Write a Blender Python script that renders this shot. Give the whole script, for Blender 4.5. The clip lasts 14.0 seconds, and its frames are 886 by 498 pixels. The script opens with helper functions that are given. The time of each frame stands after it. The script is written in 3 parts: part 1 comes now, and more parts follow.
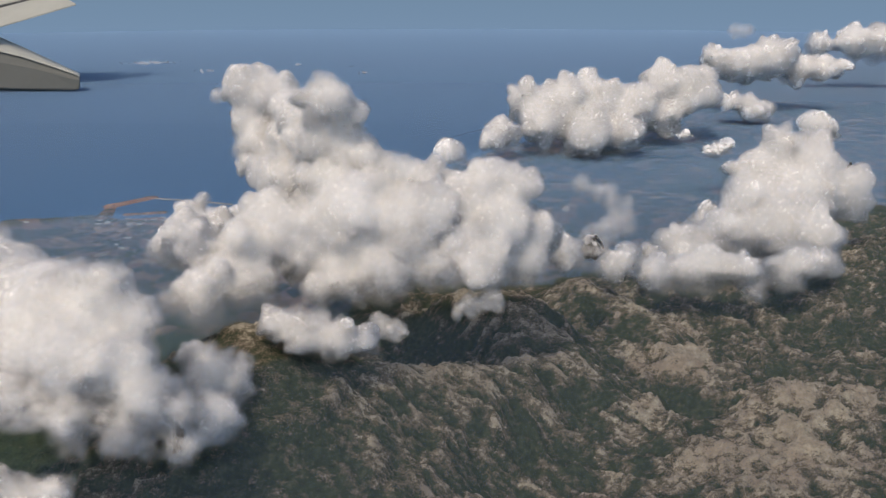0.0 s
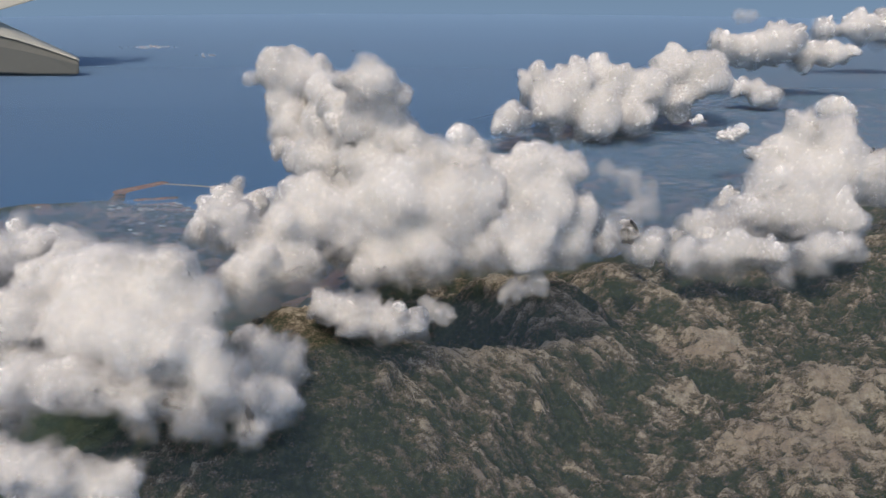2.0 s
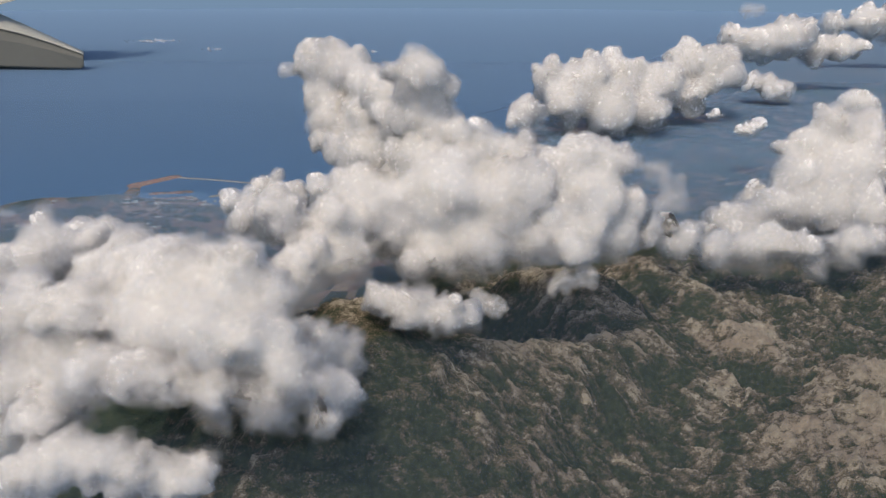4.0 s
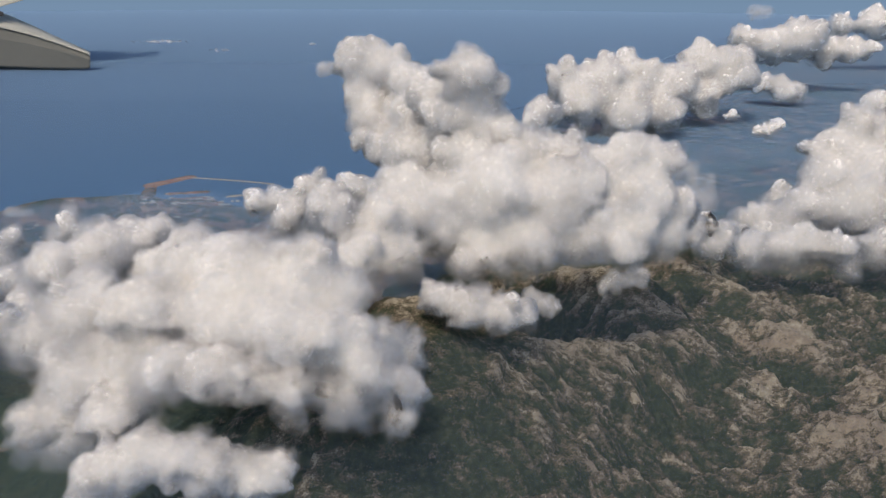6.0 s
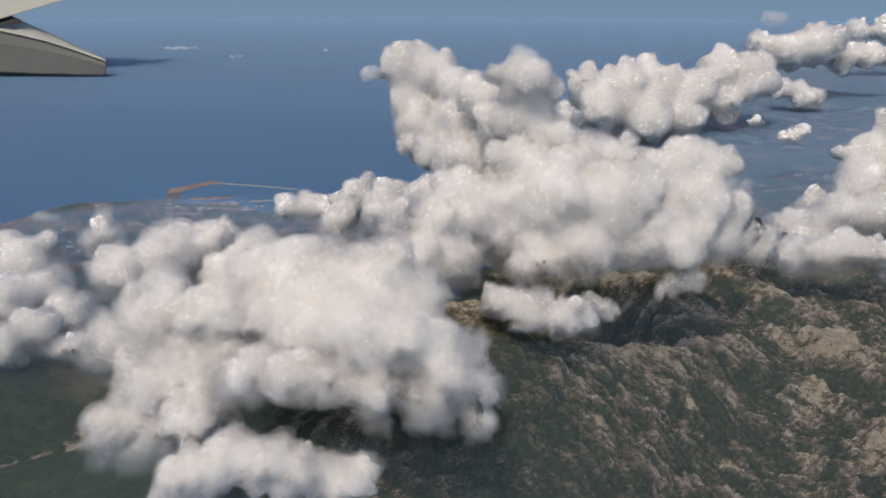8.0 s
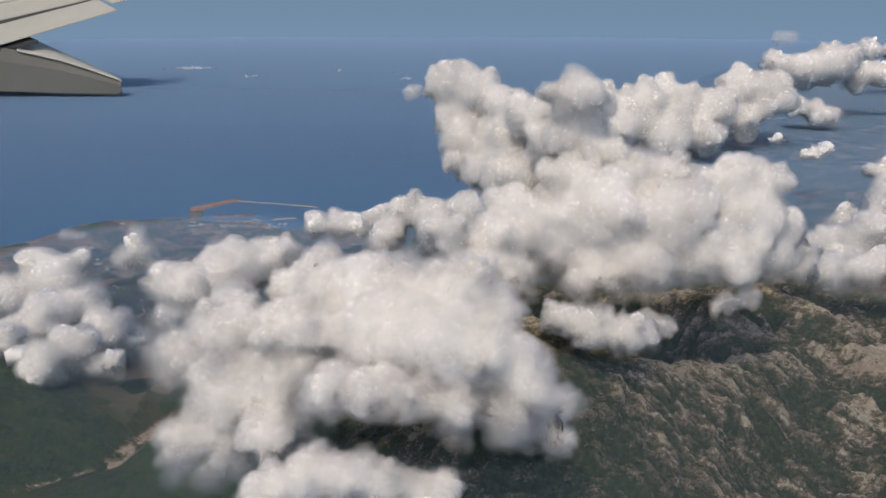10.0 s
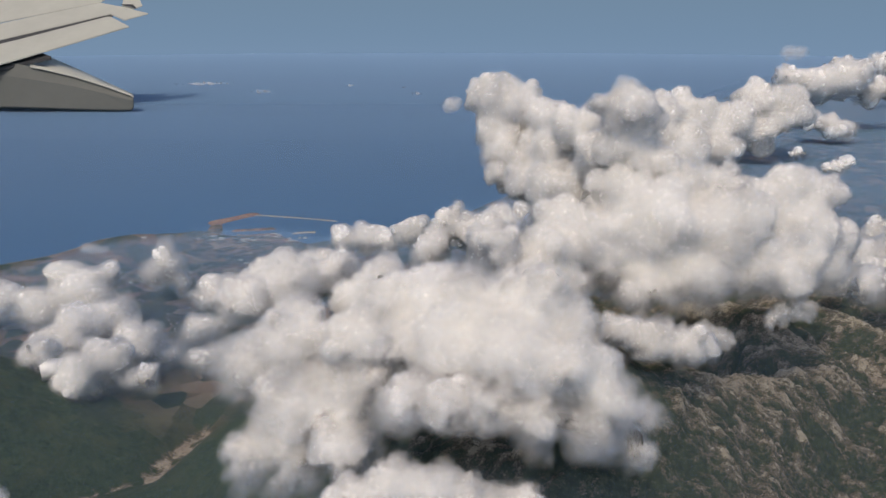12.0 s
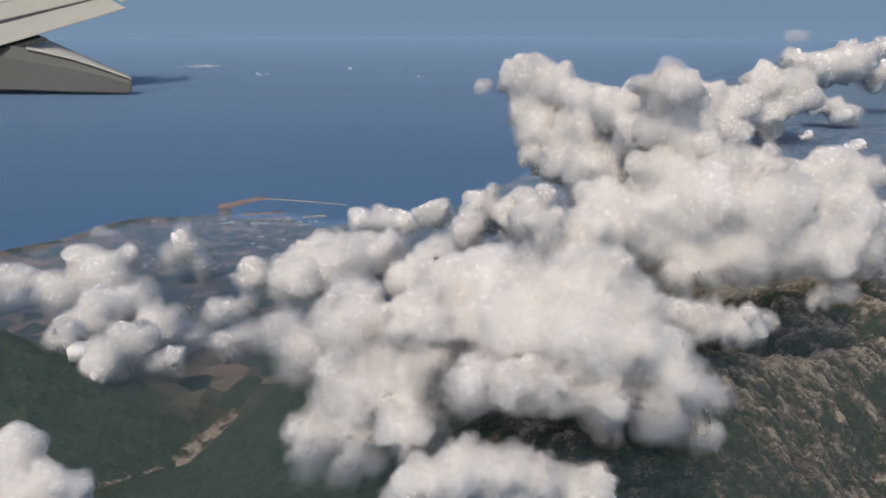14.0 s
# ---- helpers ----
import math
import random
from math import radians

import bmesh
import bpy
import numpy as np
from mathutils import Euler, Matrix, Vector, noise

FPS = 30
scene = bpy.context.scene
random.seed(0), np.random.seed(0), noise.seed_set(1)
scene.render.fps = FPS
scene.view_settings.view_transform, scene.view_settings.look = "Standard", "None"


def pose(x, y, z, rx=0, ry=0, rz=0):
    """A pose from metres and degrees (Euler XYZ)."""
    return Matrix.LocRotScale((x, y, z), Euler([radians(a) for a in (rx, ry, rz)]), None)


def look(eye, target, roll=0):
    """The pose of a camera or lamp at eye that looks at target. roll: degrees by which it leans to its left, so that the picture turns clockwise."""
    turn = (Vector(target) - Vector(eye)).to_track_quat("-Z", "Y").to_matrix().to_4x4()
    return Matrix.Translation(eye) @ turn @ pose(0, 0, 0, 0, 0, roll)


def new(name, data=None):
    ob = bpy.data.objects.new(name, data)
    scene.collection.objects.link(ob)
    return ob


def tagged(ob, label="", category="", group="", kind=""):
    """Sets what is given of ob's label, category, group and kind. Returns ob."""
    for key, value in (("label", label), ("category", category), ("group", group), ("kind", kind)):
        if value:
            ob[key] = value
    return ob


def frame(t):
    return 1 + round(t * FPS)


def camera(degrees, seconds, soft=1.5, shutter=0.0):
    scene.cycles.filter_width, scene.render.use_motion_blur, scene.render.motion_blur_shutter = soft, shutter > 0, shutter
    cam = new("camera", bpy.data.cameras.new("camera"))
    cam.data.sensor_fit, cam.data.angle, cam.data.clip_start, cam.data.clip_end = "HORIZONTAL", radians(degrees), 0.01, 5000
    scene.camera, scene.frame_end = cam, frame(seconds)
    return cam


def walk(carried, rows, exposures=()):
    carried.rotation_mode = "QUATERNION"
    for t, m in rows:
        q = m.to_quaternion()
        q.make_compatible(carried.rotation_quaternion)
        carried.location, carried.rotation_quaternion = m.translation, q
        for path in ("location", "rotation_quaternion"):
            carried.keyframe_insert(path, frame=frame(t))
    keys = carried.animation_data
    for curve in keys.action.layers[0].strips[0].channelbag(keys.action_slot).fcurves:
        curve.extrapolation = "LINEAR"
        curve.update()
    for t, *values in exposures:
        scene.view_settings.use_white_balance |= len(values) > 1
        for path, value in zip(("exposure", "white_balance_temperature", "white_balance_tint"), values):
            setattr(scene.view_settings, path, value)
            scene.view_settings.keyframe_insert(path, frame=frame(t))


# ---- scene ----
cam = camera(66.4, 14.0, soft=1.5)
METRES, EYE, TILT, LEAN, TURN = 100.0, 166.0, -20.0, 0.0, 0.0
ROWS = [
    (0.0, 0.0, 0.0, 0.0, 0.0, 0.0, -0.0),
    (0.5, -0.0343, -0.0027, -0.0013, -0.09, -0.2, -0.02),
    (1.0, -0.0701, -0.0042, -0.0023, -0.18, -0.46, -0.03),
    (1.5, -0.1074, 0.0005, -0.0044, -0.32, -0.79, -0.03),
    (2.0, -0.1441, 0.0051, -0.0073, -0.4, -1.14, -0.02),
    (2.5, -0.1805, 0.0091, -0.0097, -0.46, -1.41, -0.02),
    (3.0, -0.2165, 0.0129, -0.0123, -0.48, -1.55, -0.02),
    (5.5, -0.3981, 0.0232, -0.0226, -0.6, -1.5, -0.1),
    (6.0, -0.4349, 0.0252, -0.025, -0.6, -1.42, -0.12),
    (6.5, -0.4705, 0.0259, -0.0265, -0.58, -1.34, -0.14),
    (7.0, -0.5063, 0.0266, -0.0284, -0.47, -1.22, -0.15),
    (7.5, -0.5418, 0.028, -0.03, -0.31, -1.09, -0.18),
    (8.0, -0.5777, 0.0288, -0.032, -0.12, -0.9, -0.2),
    (10.5, -0.7537, 0.0235, -0.0395, 0.36, 1.12, -0.21),
    (11.0, -0.7884, 0.0267, -0.0418, 0.43, 1.54, -0.2),
    (11.5, -0.8232, 0.0295, -0.0439, 0.48, 1.79, -0.21),
    (12.0, -0.8575, 0.0351, -0.0458, 0.54, 1.91, -0.22),
    (12.5, -0.8934, 0.0405, -0.0478, 0.52, 1.85, -0.2),
    (13.0, -0.9295, 0.0378, -0.0508, 0.41, 1.59, -0.22),
    (13.5, -0.9637, 0.0354, -0.0512, 0.24, 1.13, -0.21),
    (14.0, -0.995, 0.04, -0.0537, 0.03, 0.61, -0.21),
]
walk(cam, [(t, pose(0, 0, EYE, TILT, LEAN, TURN) @ pose(METRES * x, METRES * y, METRES * z, 90 + pitch, roll, yaw)) for t, x, y, z, yaw, pitch, roll in ROWS],
     exposures=[(0.0, -0.10, 7230, 11), (14.0, -0.10, 7230, 11)])

# ---- world, sun and sky ----
scene.cycles.transparent_max_bounces = 64
world = bpy.data.worlds.new("sky")
scene.world = world
world.use_nodes = True
wn = world.node_tree
sky = wn.nodes.new("ShaderNodeTexSky")
sky.sky_type = "NISHITA"
sky.sun_disc = False
SUN_UP, SUN_WAY = 59.0, (-0.28, -0.60)          # degrees above the horizon; the way towards the sun on the plan
sky.sun_elevation = radians(SUN_UP)
sky.sun_rotation = math.atan2(SUN_WAY[0], SUN_WAY[1])
sky.air_density, sky.dust_density, sky.ozone_density = 0.9, 3.0, 1.2
wn.links.new(sky.outputs[0], wn.nodes["Background"].inputs[0])
wn.nodes["Background"].inputs[1].default_value = 0.172

sun_data = bpy.data.lights.new("sun", "SUN")
sun_data.energy, sun_data.angle, sun_data.color = 1.42, radians(0.6), (1.0, 0.92, 0.80)
sun = new("sun", sun_data)
sun_vec = Vector((SUN_WAY[0], SUN_WAY[1], 0)).normalized() * math.cos(radians(SUN_UP)) + Vector((0, 0, math.sin(radians(SUN_UP))))
sun.matrix_world = look(sun_vec * 400, (0, 0, 0))


# ---- small tools ----
def part(name, bm, material, parent=None, label="", smooth=False):
    me = bpy.data.meshes.new(name)
    bm.to_mesh(me)
    bm.free()
    me.materials.append(material)
    if smooth:
        me.shade_smooth()
    ob = new(name, me)
    ob.parent = parent
    return tagged(ob, label)


def mesh_of(name, verts, faces, material, smooth=True):
    me = bpy.data.meshes.new(name)
    me.from_pydata(verts, [], faces)
    me.materials.append(material)
    if smooth:
        me.shade_smooth()
    return me


def lattice(ix, iy, seed):
    """Two unit vectors' angle from whole numbers, by hashing."""
    h = (ix.astype(np.int64) * 374761393 + iy.astype(np.int64) * 668265263 + seed * 974634777) & 0x7FFFFFFF
    h = ((h ^ (h >> 13)) * 1274126177) & 0x7FFFFFFF
    h = h ^ (h >> 16)
    return (h & 0xFFFF) * (2 * math.pi / 65536.0)


def perlin(x, y, seed=0):
    xi, yi = np.floor(x), np.floor(y)
    fx, fy = x - xi, y - yi
    u, v = fx ** 3 * (fx * (fx * 6 - 15) + 10), fy ** 3 * (fy * (fy * 6 - 15) + 10)

    def dot(dx, dy):
        a = lattice(xi + dx, yi + dy, seed)
        return np.cos(a) * (fx - dx) + np.sin(a) * (fy - dy)
    a = dot(0, 0) * (1 - u) + dot(1, 0) * u
    b = dot(0, 1) * (1 - u) + dot(1, 1) * u
    return (a * (1 - v) + b * v) * 1.5


def fbm(x, y, octaves, seed=0, gain=0.5):
    total, size, norm = 0, 1.0, 0
    for i in range(octaves):
        total = total + size * perlin(x * 2 ** i + 17.3 * i, y * 2 ** i - 9.1 * i, seed + i)
        norm += size
        size *= gain
    return total / norm


def ridged(x, y, octaves, seed=0, gain=0.5):
    total, size, norm, weight = 0, 1.0, 0, 1.0
    for i in range(octaves):
        s = (1 - np.abs(perlin(x * 2 ** i + 5.7 * i, y * 2 ** i + 3.3 * i, seed + i))) ** 2
        total = total + size * s * weight
        weight = np.clip(s * 1.6, 0, 1)
        norm += size
        size *= gain
    return total / norm


def noise3(p, seed=0):
    """Smooth noise in space, about -1 to 1, for an array of places."""
    i = np.floor(p)
    f = p - i
    u = f * f * (3 - 2 * f)
    i = i.astype(np.int64)
    total = 0
    for dx in (0, 1):
        for dy in (0, 1):
            for dz in (0, 1):
                h = ((i[:, 0] + dx) * 374761393 + (i[:, 1] + dy) * 668265263 + (i[:, 2] + dz) * 2147483647 + seed * 974634777) & 0x7FFFFFFF
                h = ((h ^ (h >> 13)) * 1274126177) & 0x7FFFFFFF
                w = (u[:, 0] if dx else 1 - u[:, 0]) * (u[:, 1] if dy else 1 - u[:, 1]) * (u[:, 2] if dz else 1 - u[:, 2])
                total = total + w * (((h ^ (h >> 16)) & 0xFFFF) / 32767.5 - 1)
    return total


def step(a, b, x):
    t = np.clip((x - a) / (b - a), 0, 1)
    return t * t * (3 - 2 * t)


# ---- materials ----
def material(name):
    m = bpy.data.materials.new(name)
    m.use_nodes = True
    nt = m.node_tree
    return m, nt, nt.nodes["Principled BSDF"], nt.nodes["Material Output"]


def node(nt, kind, inputs=(), attribute_name=""):
    n = nt.nodes.new(kind)
    if attribute_name:
        n.attribute_name = attribute_name
    for k, v in inputs:
        if hasattr(v, "is_linked"):
            nt.links.new(v, n.inputs[k])
        else:
            n.inputs[k].default_value = v
    return n


def ramp(nt, fac, stops):
    n = nt.nodes.new("ShaderNodeValToRGB")
    nt.links.new(fac, n.inputs[0])
    while len(n.color_ramp.elements) < len(stops):
        n.color_ramp.elements.new(0.5)
    for e, (p, c) in zip(n.color_ramp.elements, stops):
        e.position = p
        e.color = (*c, 1) if len(c) == 3 else c
    return n.outputs[0]


def mix(nt, fac, a, b):
    n = nt.nodes.new("ShaderNodeMix")
    n.data_type = "RGBA"
    for i, v in ((0, fac), (6, a), (7, b)):
        if hasattr(v, "is_linked"):
            nt.links.new(v, n.inputs[i])
        else:
            n.inputs[i].default_value = (*v, 1) if isinstance(v, tuple) else v
    return n.outputs[2]


def maths(nt, op, a, b=0.5, clamp=False):
    n = nt.nodes.new("ShaderNodeMath")
    n.operation, n.use_clamp = op, clamp
    for i, v in ((0, a), (1, b)):
        if hasattr(v, "is_linked"):
            nt.links.new(v, n.inputs[i])
        else:
            n.inputs[i].default_value = v
    return n.outputs[0]


def noise_tex(nt, scale, detail=6.0, rough=0.55, vec=None, distortion=0.0):
    n = node(nt, "ShaderNodeTexNoise", (("Scale", scale), ("Detail", detail), ("Roughness", rough), ("Distortion", distortion)))
    if vec is not None:
        nt.links.new(vec, n.inputs["Vector"])
    return n.outputs[0]


def here(nt):
    return nt.nodes.new("ShaderNodeNewGeometry").outputs["Position"]


def cloud_material(name, alpha=1.0, grain=0.5, low=0.32):
    """Dense water droplets: light wanders inside and comes out softened; veils let part of what is behind through."""
    m, nt, bsdf, out = material(name)
    pos = here(nt)
    big = noise_tex(nt, 0.06, 5, 0.6, pos)
    col = ramp(nt, big, ((0.3, (0.85, 0.85, 0.855)), (0.7, (0.91, 0.905, 0.89))))
    if alpha < 1:
        diff = node(nt, "ShaderNodeBsdfDiffuse", (("Color", col),))
        trans = node(nt, "ShaderNodeBsdfTranslucent", (("Color", col),))
        both = node(nt, "ShaderNodeMixShader", ((0, 0.5), (1, diff.outputs[0]), (2, trans.outputs[0])))
        hole = noise_tex(nt, grain, 8, 0.66, pos)
        a = node(nt, "ShaderNodeMapRange", ((0, hole), (1, low), (2, 0.68), (3, 0.0), (4, alpha)))
        clear = node(nt, "ShaderNodeBsdfTransparent")
        last = node(nt, "ShaderNodeMixShader", ((0, a.outputs[0]), (1, clear.outputs[0]), (2, both.outputs[0])))
        nt.links.new(last.outputs[0], out.inputs[0])
        nt.nodes.remove(bsdf)
        return m
    nt.links.new(col, bsdf.inputs["Base Color"])
    bsdf.inputs["Roughness"].default_value = 1.0
    bsdf.inputs["Specular IOR Level"].default_value = 0.0
    bsdf.inputs["Subsurface Weight"].default_value = 1.0
    bsdf.inputs["Subsurface Radius"].default_value = (1.0, 1.0, 1.0)
    bsdf.inputs["Subsurface Scale"].default_value = 20.0
    return m


CLOUD = cloud_material("cloud_core")
VEILS = [cloud_material("cloud_veil", a, low=b) for a, b in ((0.46, 0.12), (0.40, 0.20), (0.34, 0.26), (0.30, 0.30), (0.26, 0.33), (0.22, 0.35), (0.18, 0.37), (0.14, 0.38))]
WISP, SHRED = cloud_material("cloud_wisp", 0.22, 0.16, 0.38), cloud_material("cloud_shred", 0.30, 0.6, 0.38)
FAINT = cloud_material("cloud_faint", 0.17, 0.07, 0.36)


def land_material():
    m, nt, bsdf, out = material("land")
    pos = here(nt)
    rock = node(nt, "ShaderNodeAttribute", attribute_name="rock").outputs["Fac"]
    wood = node(nt, "ShaderNodeAttribute", attribute_name="wood").outputs["Fac"]
    plain = node(nt, "ShaderNodeAttribute", attribute_name="plain").outputs["Fac"]
    earth = node(nt, "ShaderNodeAttribute", attribute_name="earth").outputs["Fac"]
    fine = noise_tex(nt, 0.55, 8, 0.68, pos)
    mid = noise_tex(nt, 0.13, 6, 0.6, pos, 0.6)
    tiny = noise_tex(nt, 2.2, 5, 0.7, pos)
    stone = ramp(nt, fine, ((0.28, (0.22, 0.195, 0.15)), (0.5, (0.45, 0.40, 0.30)), (0.72, (0.68, 0.615, 0.48))))
    wide = noise_tex(nt, 0.028, 4, 0.55, pos)
    stone = mix(nt, ramp(nt, mid, ((0.45, (0, 0, 0)), (0.68, (0.5, 0.5, 0.5)))), stone, (0.25, 0.20, 0.165))
    stone = mix(nt, ramp(nt, wide, ((0.42, (0, 0, 0)), (0.6, (0.42, 0.42, 0.42)))), stone, (0.27, 0.205, 0.165))
    scrub = ramp(nt, fine, ((0.3, (0.022, 0.036, 0.023)), (0.52, (0.050, 0.068, 0.039)), (0.74, (0.125, 0.13, 0.082))))
    soil = ramp(nt, tiny, ((0.34, (0.085, 0.078, 0.05)), (0.5, (0.15, 0.125, 0.088)), (0.66, (0.25, 0.205, 0.15))))
    crowns = maths(nt, "ADD", maths(nt, "MULTIPLY", tiny, 0.5), maths(nt, "MULTIPLY", fine, 0.5))
    forest = ramp(nt, crowns, ((0.36, (0.018, 0.034, 0.022)), (0.5, (0.040, 0.068, 0.042)), (0.64, (0.085, 0.118, 0.066))))
    forest = mix(nt, ramp(nt, mid, ((0.45, (0, 0, 0)), (0.7, (0.75, 0.75, 0.75)))), forest, (0.075, 0.092, 0.048))
    green = mix(nt, wood, scrub, forest)
    flow = node(nt, "ShaderNodeMapping", (("Vector", pos), ("Rotation", (0, 0, radians(-18))), ("Scale", (0.6, 1.3, 1.0)))).outputs[0]
    rag = noise_tex(nt, 0.62, 8, 0.66, flow, 0.25)
    edge = maths(nt, "ADD", rock, maths(nt, "MULTIPLY", maths(nt, "SUBTRACT", rag, 0.5), 1.5))
    edge = maths(nt, "ADD", edge, maths(nt, "MULTIPLY", maths(nt, "SUBTRACT", tiny, 0.5), 0.8))
    bare = node(nt, "ShaderNodeMapRange", ((0, edge), (1, 0.20), (2, 0.42))).outputs[0]
    mask = node(nt, "ShaderNodeMapRange", ((0, edge), (1, 0.46), (2, 0.68))).outputs[0]
    hill = mix(nt, mask, mix(nt, bare, green, soil), stone)
    cells = node(nt, "ShaderNodeTexVoronoi", (("Vector", pos), ("Scale", 0.09), ("Randomness", 0.9)))
    field = ramp(nt, node(nt, "ShaderNodeSeparateColor", ((0, cells.outputs["Color"]),)).outputs[0],
                 ((0.0, (0.035, 0.05, 0.035)), (0.35, (0.06, 0.065, 0.048)), (0.6, (0.14, 0.105, 0.08)), (0.82, (0.23, 0.155, 0.115)), (1.0, (0.33, 0.25, 0.19))))
    woods = ramp(nt, noise_tex(nt, 0.012, 5, 0.6, pos), ((0.46, (0, 0, 0)), (0.64, (1, 1, 1))))
    flat = mix(nt, woods, field, forest)
    col = mix(nt, plain, hill, flat)
    red = ramp(nt, noise_tex(nt, 0.22, 6, 0.65, pos), ((0.35, (0.27, 0.135, 0.09)), (0.55, (0.34, 0.215, 0.155)), (0.7, (0.42, 0.34, 0.27))))
    col = mix(nt, earth, col, red)
    bump = node(nt, "ShaderNodeBump", (("Strength", 1.0), ("Distance", 1.3), ("Height", maths(nt, "ADD", fine, maths(nt, "MULTIPLY", tiny, 0.4)))))
    nt.links.new(col, bsdf.inputs["Base Color"])
    nt.links.new(bump.outputs[0], bsdf.inputs["Normal"])
    bsdf.inputs["Roughness"].default_value = 0.95
    bsdf.inputs["Specular IOR Level"].default_value = 0.172
    return m


def sea_material():
    m, nt, bsdf, out = material("sea_water")
    pos = here(nt)
    slow = noise_tex(nt, 0.004, 4, 0.5, pos)
    col = ramp(nt, slow, ((0.35, (0.032, 0.106, 0.222)), (0.65, (0.036, 0.116, 0.238))))
    wave = noise_tex(nt, 0.5, 4, 0.6, pos)
    bump = node(nt, "ShaderNodeBump", (("Strength", 0.25), ("Distance", 0.3), ("Height", wave)))
    nt.links.new(col, bsdf.inputs["Base Color"])
    nt.links.new(bump.outputs[0], bsdf.inputs["Normal"])
    bsdf.inputs["Roughness"].default_value = 0.5
    bsdf.inputs["IOR"].default_value = 1.42
    bsdf.inputs["Metallic"].default_value = 0.172
    bsdf.inputs["Specular IOR Level"].default_value = 0.8
    return m


def painted_haze_material():
    """Painted haze: see-through blue coat over the lowland, thicker with distance inland and along the coast."""
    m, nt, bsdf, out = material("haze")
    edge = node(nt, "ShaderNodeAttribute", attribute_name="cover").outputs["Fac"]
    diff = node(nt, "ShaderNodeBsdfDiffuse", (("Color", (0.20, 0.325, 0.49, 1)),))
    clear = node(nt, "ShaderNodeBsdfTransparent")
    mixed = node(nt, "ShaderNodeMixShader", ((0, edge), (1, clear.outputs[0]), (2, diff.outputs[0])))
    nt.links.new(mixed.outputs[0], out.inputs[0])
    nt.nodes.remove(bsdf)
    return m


def plain_material(name, colour, rough=0.6, metal=0.0, vary=0.12, scale=0.3, spec=0.4):
    m, nt, bsdf, out = material(name)
    n = noise_tex(nt, scale, 6, 0.6, here(nt))
    lo, hi = tuple(c * (1 - vary) for c in colour), tuple(min(1, c * (1 + vary)) for c in colour)
    nt.links.new(ramp(nt, n, ((0.3, lo), (0.7, hi))), bsdf.inputs["Base Color"])
    bsdf.inputs["Roughness"].default_value, bsdf.inputs["Metallic"].default_value = rough, metal
    bsdf.inputs["Specular IOR Level"].default_value = spec
    return m


LAND, SEA, HAZE_TINT = land_material(), sea_material(), painted_haze_material()

# ---- sea and far sky ----
sea_mesh = mesh_of("sea", [(-4900, -1500, 0), (4900, -1500, 0), (4900, 4900, 0), (-4900, 4900, 0)], [(0, 1, 2, 3)], SEA, False)
tagged(new("sea", sea_mesh), "calm deep blue sea reaching the hazy horizon", "sea", kind="structure")

# backdrop glows with painted haze, graded by height to meet the far sea
m, nt, bsdf, out = material("glowing_haze_paint")
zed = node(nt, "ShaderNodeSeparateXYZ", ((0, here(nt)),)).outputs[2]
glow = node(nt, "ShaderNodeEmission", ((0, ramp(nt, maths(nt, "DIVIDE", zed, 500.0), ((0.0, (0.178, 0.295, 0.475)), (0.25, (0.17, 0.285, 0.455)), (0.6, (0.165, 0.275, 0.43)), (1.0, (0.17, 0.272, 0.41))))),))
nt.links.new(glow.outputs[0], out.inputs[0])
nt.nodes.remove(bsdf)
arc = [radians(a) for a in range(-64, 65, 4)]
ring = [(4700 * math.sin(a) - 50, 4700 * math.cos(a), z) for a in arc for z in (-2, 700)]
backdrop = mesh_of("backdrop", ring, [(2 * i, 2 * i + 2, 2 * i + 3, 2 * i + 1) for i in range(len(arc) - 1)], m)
tagged(new("backdrop", backdrop), "glowing backdrop painted as pale blue haze along the far horizon", "sky", kind="structure")


# ---- the land: one sheet, finer near the mountains ----
def coast(x):
    return np.interp(x, (-1600, -700, -398, -379, -356, -316, -290, -275, -262, -250, -232, -211, -195, -177, -150, -101, -50, 30, 130, 330, 700, 1700),
                        (120, 320, 429, 465, 503, 516, 540, 538, 534, 537, 540, 524, 514, 522, 530, 550, 640, 760, 900, 1250, 1900, 2900))


def segment(x, y, a, b):
    """Distance from the line between two places, and how far along it."""
    ax, ay, bx, by = *a, *b
    t = np.clip(((x - ax) * (bx - ax) + (y - ay) * (by - ay)) / ((bx - ax) ** 2 + (by - ay) ** 2), 0, 1)
    return np.hypot(x - ax - t * (bx - ax), y - ay - t * (by - ay)), t


def bump_of(x, y, cx, cy, rx, ry, turn=0):
    c, s = math.cos(radians(turn)), math.sin(radians(turn))
    u, v = ((x - cx) * c + (y - cy) * s) / rx, (-(x - cx) * s + (y - cy) * c) / ry
    return np.exp(-(u * u + v * v))


CRESTS = (
    (((-76, 150, 66), (-52, 163, 84), (-38, 172, 72)), 0.85, 9.0, 1),
    (((-30, 170, 66), (-23, 166, 70.5), (-2, 179, 62), (21, 193, 56), (39, 209, 51), (58, 224, 43)), 0.95, 2.0, 2),
    (((-23, 166, 70.5), (-15, 160, 62), (-6, 146, 50), (6, 128, 38)), 1.0, 1.5, 3),
    (((-48, 142, 58), (-36, 138, 58), (-24, 134, 51), (-14, 124, 42)), 1.0, 1.5, 4),
    (((8, 246, 58), (29, 233, 62), (42, 220, 52), (52, 206, 42)), 0.85, 3.0, 5),
    (((60, 272, 52), (80, 254, 46), (92, 240, 40), (98, 226, 36)), 0.8, 3.0, 6),
)


